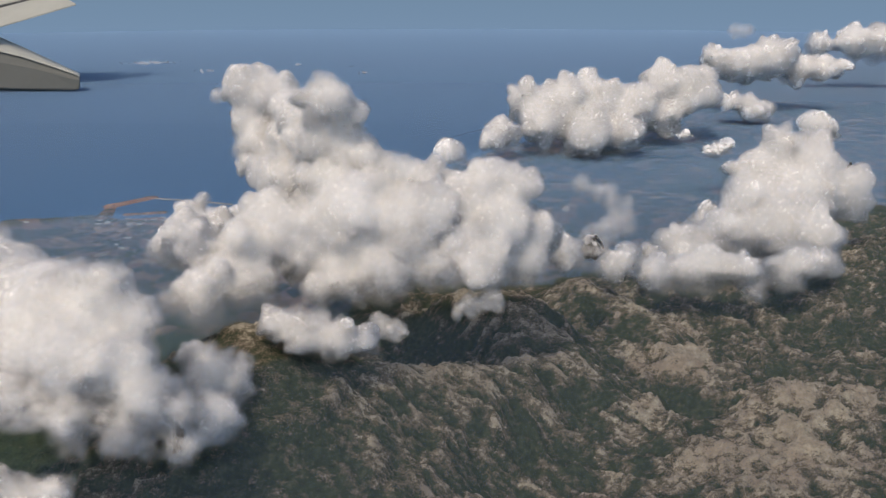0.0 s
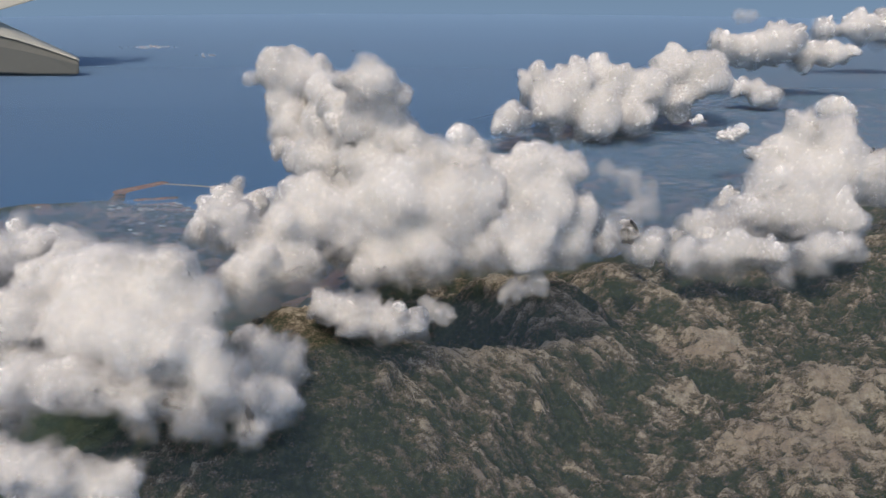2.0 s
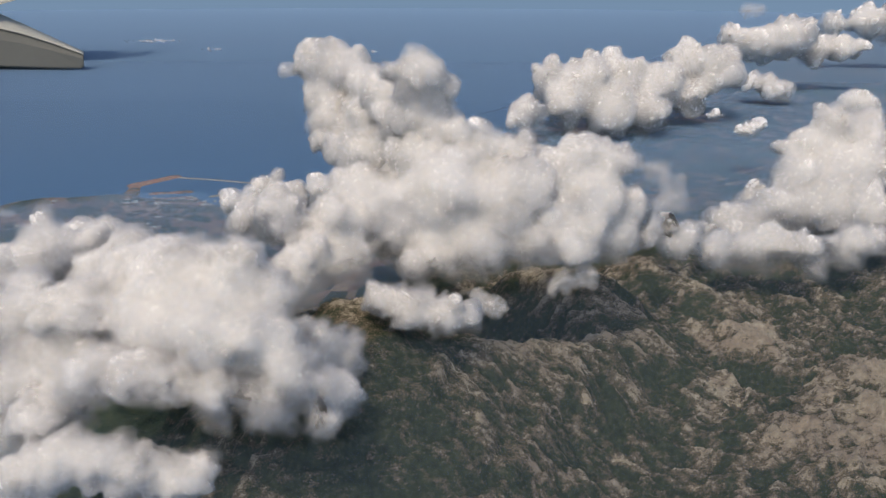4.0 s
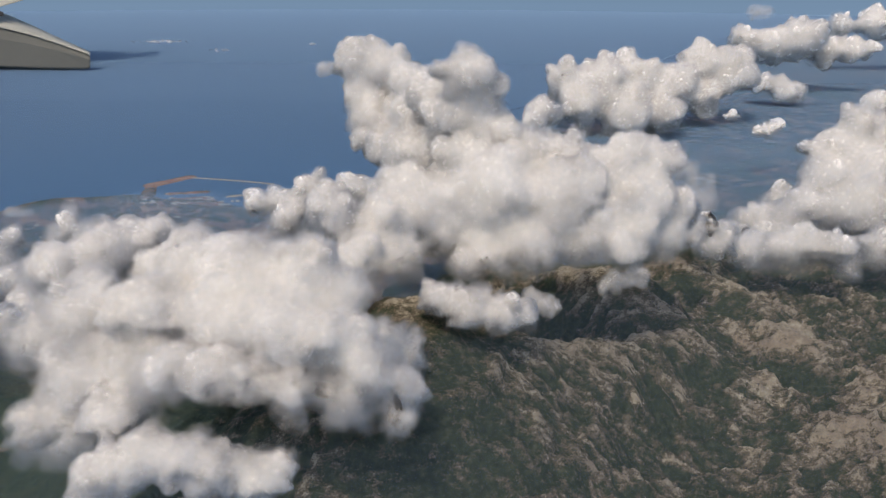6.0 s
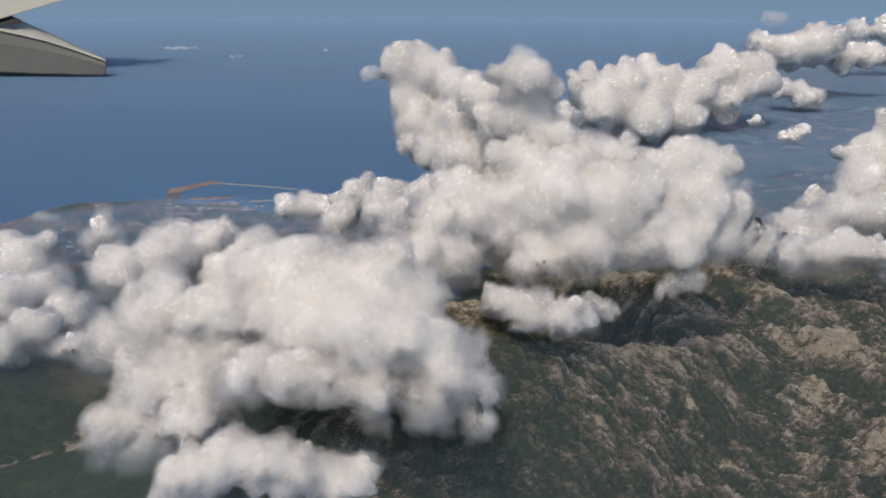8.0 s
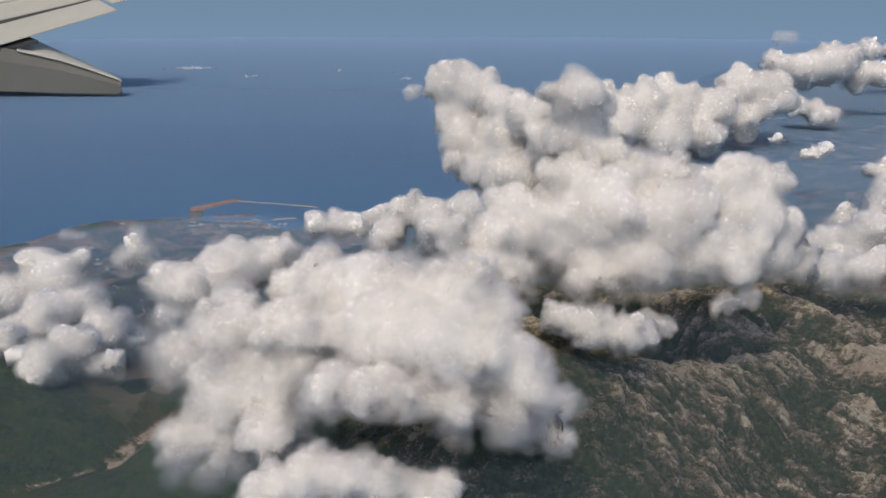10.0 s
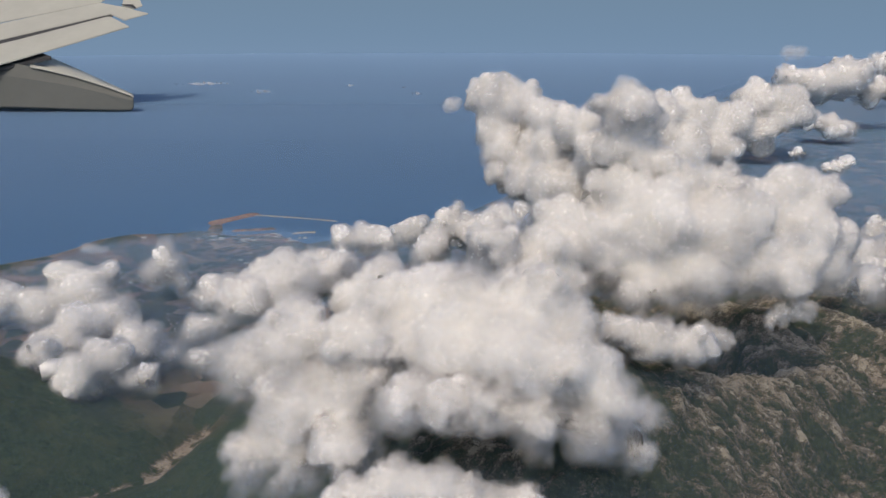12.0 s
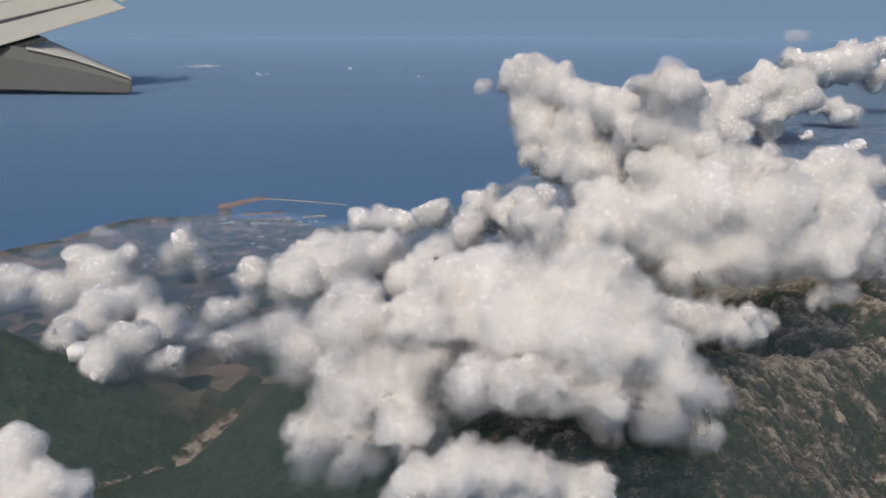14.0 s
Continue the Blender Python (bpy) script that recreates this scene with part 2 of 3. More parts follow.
def land(x, y):
    """Height, and the shares of bare rock, woodland, farmed plain and red earth."""
    wob = 6 * fbm(x / 40, y / 40, 4, 3)
    inland = coast(x) + wob - y
    d, t = segment(x, y, (-288, 566), (-264, 592))
    d2, t2 = segment(x, y, (-262, 540), (-236, 546))
    d3, _ = segment(x, y, (-288, 566), (-278, 534))
    head = np.maximum(np.maximum(15 - d + 0.7 * wob, 12.0 - d2 + 0.6 * wob), 11.0 - d3 + 0.5 * wob)
    inland = np.maximum(np.minimum(inland, 60), head) + np.maximum(inland - 60, 0)
    shore = step(-6, 14, inland)
    z = -4 + shore * 5.2 + step(20, 220, inland) * 4
    z += step(10, 60, inland) * 1.5 * fbm(x / 60, y / 60, 4, 11)
    # shelf and valley
    warp = 9 * fbm(x / 55, y / 55, 3, 21)
    xw, yw = x + warp, y + 9 * fbm(x / 55, y / 55, 3, 31)
    shelf = 25 * step(-80, 5, xw + 0.12 * (yw - 150)) * (1 - step(270, 440, yw - 0.5 * np.maximum(xw - 60, 0))) * (1 - 0.3 * step(250, 420, xw))
    hills = 7 * bump_of(x, y, 104, 176, 26, 17, 20) + 6 * bump_of(x, y, 92, 229, 20, 10, 15) + 9 * bump_of(x, y, 135, 203, 22, 12, -10)
    hills = hills + 16 * bump_of(x, y, 215, 330, 60, 22, 20) + 12 * bump_of(x, y, 290, 300, 50, 25, 10)
    west = 42 * bump_of(xw, yw, -92, 120, 30, 22, 20) + 26 * bump_of(xw, yw, -66, 190, 34, 22) + 16 * bump_of(xw, yw, -100, 160, 45, 35)
    green = 40 * bump_of(xw, yw, -300, 235, 62, 40, -10) + 18 * bump_of(xw, yw, -145, 205, 28, 55, 12) + 22 * bump_of(xw, yw, -150, 120, 40, 40)
    cape = 8 * bump_of(x, y, -330, 505, 42, 22, 42) + 7 * bump_of(x, y, -400, 425, 50, 22, 40)
    far = (20 * ridged(x / 260, y / 260, 4, 77) - 6) * step(330, 520, y) * step(60, 200, inland) * step(-20, 150, x)
    total = shelf + hills + west + green
    rough = step(4, 26, total)
    low = z + total
    # sharp crests and their spurs, with gullies running down from them
    wx, wy = x + 4 * fbm(x / 22, y / 22, 3, 22), y + 4 * fbm(x / 22, y / 22, 3, 32)
    tall, spine, groove = low, 0 * x, 0 * x
    for points, slope, blunt, seed in CRESTS:
        best, gone, run, near = np.full_like(low, -99.0), 0.0, 0 * x, np.full_like(low, 999.0)
        for (ax, ay, az), (bx, by, bz) in zip(points, points[1:]):
            d_, t_ = segment(wx, wy, (ax, ay), (bx, by))
            length = math.hypot(bx - ax, by - ay)
            top = az + (bz - az) * t_ - slope * (np.sqrt(d_ * d_ + blunt * blunt) - blunt)
            run = np.where(top > best, gone + t_ * length, run)
            near = np.where(top > best, d_, near)
            best = np.maximum(best, top)
            gone += length
        cuts = ridged(run / 13 + 0.02 * near, near / 60 + seed, 4, 60 + seed, 0.55) - 0.5
        best = best + cuts * np.minimum(near, 22) * 0.5
        joined = np.maximum(tall, best) + 3.0 * np.log1p(np.exp(-np.abs(tall - best) / 3.0))
        lead = step(-6, 2, best - tall)
        spine, groove = np.maximum(spine * (1 - lead), lead * np.exp(-(near / 4.5) ** 2)), groove * (1 - lead) + lead * cuts * step(1, 8, near)
        tall = joined
    ca, sa = math.cos(radians(-42)), math.sin(radians(-42))
    rid = ridged((xw * ca + yw * sa) / 62, (-xw * sa + yw * ca) / 24, 6, 5, 0.55) - 0.45
    folds = ridged((x + 0.4 * y) / 26, (y - 0.3 * x) / 13, 5, 15, 0.55) - 0.45
    small = ridged(x / 9.5, y / 9.5, 4, 41, 0.6) - 0.5
    strata = ridged((x - 0.3 * y) / 11 + 0.6 * small, (y + 0.25 * x) / 5.0, 4, 47, 0.6) - 0.5
    wooded = np.clip(1 - step(-128, -92, x + 8 * fbm(x / 25, y / 25, 3, 8)), 0, 1)
    calm = 1 - 0.6 * step(0, 10, tall - low)
    z = tall + cape + np.maximum(far, 0) + rough * (7 * rid * calm * (1 - 0.3 * wooded) + 7 * folds * calm * (1 - 0.6 * wooded) + (2.4 * small + 1.8 * strata) * (1 - 0.7 * wooded))
    g1, _ = segment(x, y, (-187, 241), (-197, 214))
    g2, _ = segment(x, y, (-197, 214), (-224, 194))
    gully = np.minimum(g1, g2)
    z = z - 8 * np.exp(-(np.minimum(g1, g2) / 10) ** 2)
    n = fbm(x / 19, y / 15, 5, 61, 0.58)
    dome = bump_of(x, y, 104, 174, 27, 15, 12) + 0.8 * bump_of(x, y, 135, 203, 24, 12) + 0.7 * bump_of(x, y, 93, 229, 18, 9) + 0.5 * bump_of(x, y, 72, 200, 12, 6)
    n2 = fbm(x / 6.5, y / 6.5, 3, 71, 0.6)
    rock = rough * (0.18 + 0.40 * n + 0.28 * n2 + 0.25 * rid * calm + 0.45 * folds * calm + 0.30 * small + 0.85 * strata + 0.75 * groove + 0.62 * dome + 0.38 * spine) * (1 - 0.9 * wooded)
    n3 = fbm(x / 7, y / 7, 4, 88, 0.6)
    cliffs = np.exp(-((g1 - 1.5 + 2.5 * n3) / 3.2) ** 2) + np.exp(-((g2 + 2.0 * n3) / 1.7) ** 2) * (0.45 + 1.3 * n3)
    rock = np.maximum(rock, cliffs * np.clip(0.62 + 1.5 * n3 + 0.8 * n2, 0, 1))
    rock = rock + 0.35 * bump_of(x, y, -50, 160, 14, 10)
    plain = (1 - step(5, 18, total + cape)) * step(215, 300, y)
    patch = step(-0.12, 0.12, fbm(x / 16, y / 9, 4, 55))
    earth = np.clip(step(2, 9, 19 - d + 0.8 * wob) + 0.85 * step(3, 12, 18 - d2) * (0.4 + 0.6 * patch) + 0.9 * bump_of(x, y, -369, 417, 14, 5)
                    + 0.95 * bump_of(x, y, -232, 522, 46, 17) * patch + 0.6 * patch * step(0.0, 0.2, fbm(x / 7, y / 5, 3, 57)) * step(380, 460, y) * step(-330, -260, x) * (1 - step(-180, -120, x)), 0, 1)
    return z, np.clip(rock, 0, 1), np.clip(wooded + 0.4 * step(330, 420, y), 0, 1), plain, earth


ROWS_Y, COLS_X = 690, 800
ys = 80 * (3000 / 80) ** (np.linspace(0, 1, ROWS_Y) ** 1.12)
us = np.linspace(-1, 1, COLS_X)
gy = np.repeat(ys[:, None], COLS_X, 1)
gx = -55 + us[None, :] * (0.98 * gy + 105)
gz, rock, wood, plain, earth = land(gx, gy)
verts = np.stack([gx, gy, gz], -1).reshape(-1, 3)
idx = np.arange(ROWS_Y * COLS_X).reshape(ROWS_Y, COLS_X)
quads = np.stack([idx[:-1, :-1], idx[:-1, 1:], idx[1:, 1:], idx[1:, :-1]], -1).reshape(-1, 4)
keep = verts[quads][:, :, 2].max(1) > -3.5
quads = quads[keep]
land_mesh = bpy.data.meshes.new("ground")
land_mesh.vertices.add(len(verts))
land_mesh.vertices.foreach_set("co", verts.ravel().astype(np.float32))
land_mesh.loops.add(quads.size)
land_mesh.loops.foreach_set("vertex_index", quads.ravel().astype(np.int32))
land_mesh.polygons.add(len(quads))
land_mesh.polygons.foreach_set("loop_start", np.arange(0, quads.size, 4, dtype=np.int32))
land_mesh.update(calc_edges=True)
for key, values in (("rock", rock), ("wood", wood), ("plain", plain), ("earth", earth)):
    land_mesh.attributes.new(key, "FLOAT", "POINT").data.foreach_set("value", values.ravel().astype(np.float32))
land_mesh.materials.append(LAND)
land_mesh.shade_smooth()
tagged(new("ground", land_mesh), "rugged limestone mountains with dark scrub, wooded valleys and a coastal plain", "mountains", kind="structure")

# added sheet whose colour imitates distance haze over what lies below it
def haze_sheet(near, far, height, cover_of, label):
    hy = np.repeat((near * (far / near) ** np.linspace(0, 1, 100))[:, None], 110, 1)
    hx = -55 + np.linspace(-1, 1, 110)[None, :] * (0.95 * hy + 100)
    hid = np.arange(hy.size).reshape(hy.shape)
    me = mesh_of("painted_haze", np.stack([hx, hy, height(hx, hy)], -1).reshape(-1, 3).tolist(),
                 np.stack([hid[:-1, :-1], hid[:-1, 1:], hid[1:, 1:], hid[1:, :-1]], -1).reshape(-1, 4).tolist(), HAZE_TINT, False)
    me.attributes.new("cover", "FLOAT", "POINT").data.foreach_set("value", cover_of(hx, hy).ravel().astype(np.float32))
    return tagged(new("painted_haze", me), label, "haze", kind="structure")


def plain_haze_opacity(x, y):
    """Opacity of the painted haze: thicker with distance; none over the near sea."""
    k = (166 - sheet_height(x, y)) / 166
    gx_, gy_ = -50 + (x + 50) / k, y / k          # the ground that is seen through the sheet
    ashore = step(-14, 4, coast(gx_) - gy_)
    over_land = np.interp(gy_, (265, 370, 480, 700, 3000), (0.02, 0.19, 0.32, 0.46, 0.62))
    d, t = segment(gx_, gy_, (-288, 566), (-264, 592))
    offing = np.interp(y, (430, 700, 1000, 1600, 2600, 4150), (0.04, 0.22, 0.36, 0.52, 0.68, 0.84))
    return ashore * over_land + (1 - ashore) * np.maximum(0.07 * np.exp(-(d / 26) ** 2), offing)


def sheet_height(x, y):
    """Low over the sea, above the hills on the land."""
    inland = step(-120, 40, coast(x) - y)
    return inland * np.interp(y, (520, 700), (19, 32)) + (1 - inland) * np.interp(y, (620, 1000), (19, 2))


haze_sheet(225, 4690, sheet_height, plain_haze_opacity, "tinted sheet painting thin blue haze over the coastal plain and far sea")
# added sheet, its pale tint lifts the dark tones of the mountains
haze_sheet(60, 520, lambda x, y: 0 * y + 79, lambda x, y: 0.06 * (1 - step(330, 500, y)) * step(62, 100, y), "tinted sheet painting faint haze under the cloud base over the mountains")


# ---- clouds ----
def ball_template():
    bm = bmesh.new()
    bmesh.ops.create_icosphere(bm, subdivisions=2, radius=1)
    v = np.array([x.co[:] for x in bm.verts])
    f = np.array([[x.index for x in q.verts] for q in bm.faces])
    bm.free()
    return v, f


BALL_V, BALL_F = ball_template()


def heap(lobes, seed, voxel, base, smooth=24):
    """The smooth skin of a heap of round lobes, budded with smaller ones."""
    rng = np.random.RandomState(seed)
    balls = []
    for x, y, z, r in lobes:
        balls.append((x, y, z, r * 0.93))
        for _ in range(8):
            d = rng.normal(size=3)
            d /= np.linalg.norm(d)
            d[2] = d[2] * 0.8 + 0.15
            q = r * rng.uniform(0.2, 0.52)
            p = np.array((x, y, z)) + d * (r * 0.96 - q * 0.66)
            balls.append((*p, q))
    squash = 1 + 0.11 * rng.normal(size=(len(balls), 3)).clip(-1.6, 1.6)
    v = np.concatenate([BALL_V * b[3] * w + np.array(b[:3]) for b, w in zip(balls, squash)])
    f = np.concatenate([BALL_F + i * len(BALL_V) for i in range(len(balls))])
    if base is not None:
        low = v[:, 2] < base
        v[low, 2] = base + (v[low, 2] - base) * 0.3
    me = bpy.data.meshes.new("heap")
    me.from_pydata(v.tolist(), [], f.tolist())
    ob = new("heap", me)
    rm = ob.modifiers.new("remesh", "REMESH")
    rm.mode, rm.voxel_size, rm.use_smooth_shade = "VOXEL", voxel, True
    sm = ob.modifiers.new("smooth", "SMOOTH")
    sm.factor, sm.iterations = 0.5, smooth
    made = bpy.data.meshes.new_from_object(ob.evaluated_get(bpy.context.evaluated_depsgraph_get()))
    bpy.data.objects.remove(ob)
    bpy.data.meshes.remove(me)
    return made


def skin(me):
    """Places, normals and faces of a mesh as arrays."""
    n = len(me.vertices)
    co, no = np.empty(n * 3, np.float32), np.empty(n * 3, np.float32)
    me.vertices.foreach_get("co", co)
    me.vertex_normals.foreach_get("vector", no)
    loops, starts = np.empty(len(me.loops), np.int32), np.empty(len(me.polygons), np.int32)
    me.loops.foreach_get("vertex_index", loops)
    me.polygons.foreach_get("loop_start", starts)
    return co.reshape(-1, 3).astype(float), no.reshape(-1, 3).astype(float), loops, starts


def solid(name, co, loops, starts, materials, index=None, broad=None):
    me = bpy.data.meshes.new(name)
    me.vertices.add(len(co))
    me.vertices.foreach_set("co", co.ravel().astype(np.float32))
    me.loops.add(len(loops))
    me.loops.foreach_set("vertex_index", loops.astype(np.int32))
    me.polygons.add(len(starts))
    me.polygons.foreach_set("loop_start", starts.astype(np.int32))
    for mat in materials:
        me.materials.append(mat)
    if index is not None:
        me.polygons.foreach_set("material_index", index.astype(np.int32))
    me.update(calc_edges=True)
    me.shade_smooth()
    if broad is not None:
        no = np.empty(len(co) * 3, np.float32)
        me.vertex_normals.foreach_get("vector", no)
        no = 0.9 * broad + 0.1 * no.reshape(-1, 3)
        me.normals_split_custom_set_from_vertices((no / np.linalg.norm(no, axis=1)[:, None]).tolist())
    return me


TWISTS = [np.array(Euler((0.7 * k, 1.1 * k, 0.4 * k)).to_matrix()) for k in range(7)]


def billows(co, mean, seed, finest, sizes=5):
    """How far the skin of a cumulus bulges: round puffs with sharp creases, at several sizes, calmer in places."""
    q = co + 0.3 * mean * np.stack([noise3(co / (0.9 * mean) + 31 * a, seed + a) for a in range(3)], -1)
    calm = np.clip(0.85 + 0.6 * noise3(co / (1.6 * mean), seed + 9), 0.35, 1.4)
    total = np.zeros(len(co))
    for k, (size, much) in enumerate(((1.2, 0.34), (0.6, 0.20), (0.3, 0.11), (0.15, 0.065), (0.07, 0.035))):
        if k >= sizes or size * mean < 2.2 * finest:
            break
        puff = 1.9 * np.sqrt(noise3(q @ TWISTS[k] / (size * mean), seed + 20 + k) ** 2 + 0.012) - 0.62
        total = total + much * puff * (calm if k > 1 else 1.0)
    return total * mean


def cloud(label, lobes, seed, base=None, lump=1.0, fringe=1.0, core=True, fine=1.0, thin=None, soft=0.08):
    away = math.dist(lobes[0][:3], (-50, 0, 140))
    voxel = max(0.35, away * 0.0027 * fine)
    mean = float(np.mean([b[3] for b in lobes]))
    lift = 0.6 + 0.4 * lump
    if core:
        me = heap(lobes, seed, voxel, base)
        co, no, loops, starts = skin(me)
        co = co + no * (lift * billows(co, mean, seed, voxel, 3))[:, None]
        fray = frays(co, mean, seed, soft)
        ob = new("cloud", solid("cloud", co - no * ((0.07 + 0.34 * fray * fringe) * mean)[:, None], loops, starts, [CLOUD], broad=no))
        bpy.data.meshes.remove(me)
    me = heap(lobes, seed, voxel * 2.2, base, 6)
    co, no, loops, starts = skin(me)
    bpy.data.meshes.remove(me)
    co = co + no * ((lift if core else 0.8) * billows(co, mean, seed, voxel * 1.5))[:, None]
    fray = frays(co, mean, seed, soft)
    mats = VEILS if core else [thin or (WISP if mean > 6 else SHRED)]
    many = len(VEILS) if core else 6
    places = []
    least = 6.0 * voxel
    crag = sum(much * noise3(co / max(size * mean, least), seed * 7 + j) for j, (size, much) in enumerate(((0.5, 0.8), (0.22, 0.7), (0.10, 0.4))))
    for k in range(many):
        rag = crag + 0.2 * noise3(co / max(0.16 * mean, least), seed * 7 + 10 + k)
        if core:
            part_way = k / (many - 1)
            push = -0.02 + 0.10 * part_way + fray * fringe * (-0.30 + 0.44 * part_way) + rag * (0.010 + 0.022 * part_way + fray * (0.05 + 0.12 * part_way)) * fringe
        else:
            push = 0.10 - 0.12 * k + 0.3 * rag
        places.append(co + no * (push * mean)[:, None])
    n, m = len(co), len(loops)
    veil = solid("veil", np.concatenate(places), np.concatenate([loops + n * k for k in range(many)]), np.concatenate([starts + m * k for k in range(many)]), mats,
                 np.repeat(np.arange(many), len(starts)) if core else None, np.tile(no, (many, 1)) if core else None)
    if not core:
        return tagged(new("cloud", veil), label, "cloud", "clouds over the coast", "stuff")
    edge = new("veil", veil)
    edge.parent = ob
    tagged(edge, "thin translucent cloud fringe", kind="stuff")
    return tagged(ob, label, "cloud", "clouds over the coast")


def frays(co, mean, seed, soft):
    """Where the cloud thins out into shreds: towards its foot, and in patches."""
    z = co[:, 2]
    foot = 1 - step(0.02, 0.5, (z - z.min()) / (z.max() - z.min()))
    return np.clip(soft + 0.7 * foot + 0.7 * noise3(co / (1.2 * mean), seed + 3) + 0.3 * noise3(co / (0.5 * mean), seed + 4), 0, 1)


cloud("tall bright white cumulus tower with a knobbly top",
      [(-72, 250, 137, 9.2), (-70, 248, 126, 7.8), (-62, 250, 135, 9.4), (-52, 245, 128, 10.1), (-35, 202, 138, 8.4), (-28, 202, 133, 5.2), (-66, 240, 118, 8.5), (-55, 237, 112, 12.5), (-34, 206, 127, 9.2), (-25, 203, 121, 8.7)], 11, soft=-0.2, base=104, fringe=1.15)
cloud("massive white cumulus heap with a grey shaded base",
      [(-34, 203, 116, 11.7), (-18, 200, 114, 10.7), (-6, 200, 114, 9.0), (-27, 190, 104, 14.5), (-10, 186, 104, 12.8), (-17, 180, 94, 8.9), (-40, 192, 98, 13.9), (-30, 178, 91, 7.3), (-2, 181, 95, 7.8), (-52, 196, 104, 10.6), (-58, 184, 97, 10.3), (-56, 178, 89, 9.3), (-72, 182, 102, 8.2), (-66, 172, 90, 10.3)], 12, soft=-0.08, base=88, fringe=1.15)
cloud("rounded white cumulus dome beside the great heap",
      [(5, 196, 108, 10.5), (4, 190, 97, 10.0), (14, 197, 116, 6.8), (21, 197, 113, 7.9), (16, 192, 103, 11.2), (27, 197, 100, 8.4), (13, 185, 94, 9.1), (25, 192, 93, 7.8), (40, 215, 85, 8.2), (54, 232, 76, 6.8)], 13, soft=-0.15, base=84, fringe=1.2)
cloud("ragged white cumulus behind the great heap",
      [(-78, 222, 94, 7.0), (-87, 222, 97, 5.8), (-92, 215, 90, 7.0), (-84, 225, 101, 2.9)], 14, lump=1.4, fringe=1.3)
cloud("huge soft white cumulus with rounded lobes above the mountain",
      [(-135, 152, 98, 7.7), (-125, 158, 100, 8.6), (-114, 163, 100, 8.0), (-102, 150, 100, 10.4), (-89, 140, 102, 10.0), (-77, 130, 106, 9.3), (-67, 125, 108, 7.7), (-61, 122, 106, 5.4), (-119, 135, 95, 10.7), (-127, 133, 90, 7.0), (-103, 130, 97, 9.6), (-86, 122, 99, 9.9), (-74, 118, 101, 9.3), (-63, 115, 100, 8.2), (-57, 112, 95, 6.0), (-90, 130, 99, 7.3), (-99, 141, 104, 6.5)], 15, soft=0.3, base=84, fringe=1.2)
cloud("billowing white cumulus skirt hanging over the valley",
      [(-117, 128, 84, 10.6), (-107, 125, 89, 8.3), (-126, 122, 76, 6.6), (-116, 118, 76, 6.7), (-106, 115, 83, 6.3), (-93, 115, 93, 7.1), (-80, 111, 94, 6.2), (-70, 109, 93, 6.2), (-60, 109, 90, 5.2), (-51, 110, 85, 3.7), (-52, 112, 92, 4.5)], 16, soft=0.4, lump=1.1, fringe=1.4)
cloud("low white cumulus with a torn upper edge",
      [(-103, 103, 79, 6.3), (-96, 102, 83, 5.5), (-89, 101, 83, 6.1), (-83, 101, 81, 6.2), (-76, 101, 79, 4.9), (-71, 103, 81, 2.9), (-107, 103, 75, 4.2)], 17, soft=0.3)
cloud("soft white puff of cumulus in the near heap",
      [(-87, 111, 94, 4.4), (-90, 112, 95, 3.6), (-84, 112, 95, 3.6)], 47, soft=0.15)
cloud("small bright cumulus close over the wooded valley",
      [(-165, 88, 93, 4.5), (-158, 84, 93, 4.8), (-154, 84, 92, 3.2), (-163, 84, 89, 6.3)], 18, soft=0.3)
cloud("broad white cumulus bank over the coastal hills",
      [(-285, 335, 35, 9.4), (-266, 335, 36, 9.2), (-273, 325, 27, 15.6), (-294, 325, 21, 12.7), (-326, 340, 17, 11.5), (-247, 300, 26, 14.4), (-260, 285, 24, 15.3), (-229, 282, 20, 13.0), (-255, 252, 31, 9.7), (-233, 262, 23, 12.9), (-212, 250, 21, 8.7), (-238, 246, 23, 8.9), (-217, 290, 13, 8.6), (-342, 345, 17, 11.9)], 19, soft=0.3, lump=1.5, fringe=1.3)
cloud("thin broken cloud between two banks",
      [(-213, 312, 14, 9.6), (-196, 302, 25, 6.9), (-189, 290, 13, 10.1), (-169, 265, 30, 10.1), (-198, 285, 12, 8.4)], 20, soft=0.5, fringe=1.9)
cloud("small soft grey-white cloud over the coastal plain",
      [(-236, 342, 40, 9.7), (-244, 342, 34, 8.1), (-231, 342, 31, 7.1)], 21, soft=0.5, fringe=1.8, lump=1.6)
cloud("row of flat creamy cumulus over the plain",
      [(-148, 378, 42, 8.6), (-132, 378, 43, 10.6), (-120, 372, 43, 7.8), (-104, 335, 60, 9.9), (-82, 310, 70, 11.3), (-62, 300, 69, 12.1), (-48, 330, 66, 10.9), (-49, 270, 77, 11.4)], 22, soft=-0.1, lump=1.4)
cloud("soft white cumulus crown behind the near heap",
      [(-154, 185, 86, 5.8), (-135, 190, 91, 7.8), (-143, 188, 89, 5.1), (-123, 182, 95, 7.4)], 23)
cloud("small torn cloud at the side of the tower",
      [(-69, 236, 113, 4.8), (-66, 236, 109, 4.4), (-72, 236, 110, 2.8)], 24, lump=1.6, fringe=1.5)
cloud("faint thin wisp of cloud beside the tower",
      [(-86, 262, 132, 3.5), (-83, 262, 134, 2.8)], 25, core=False)
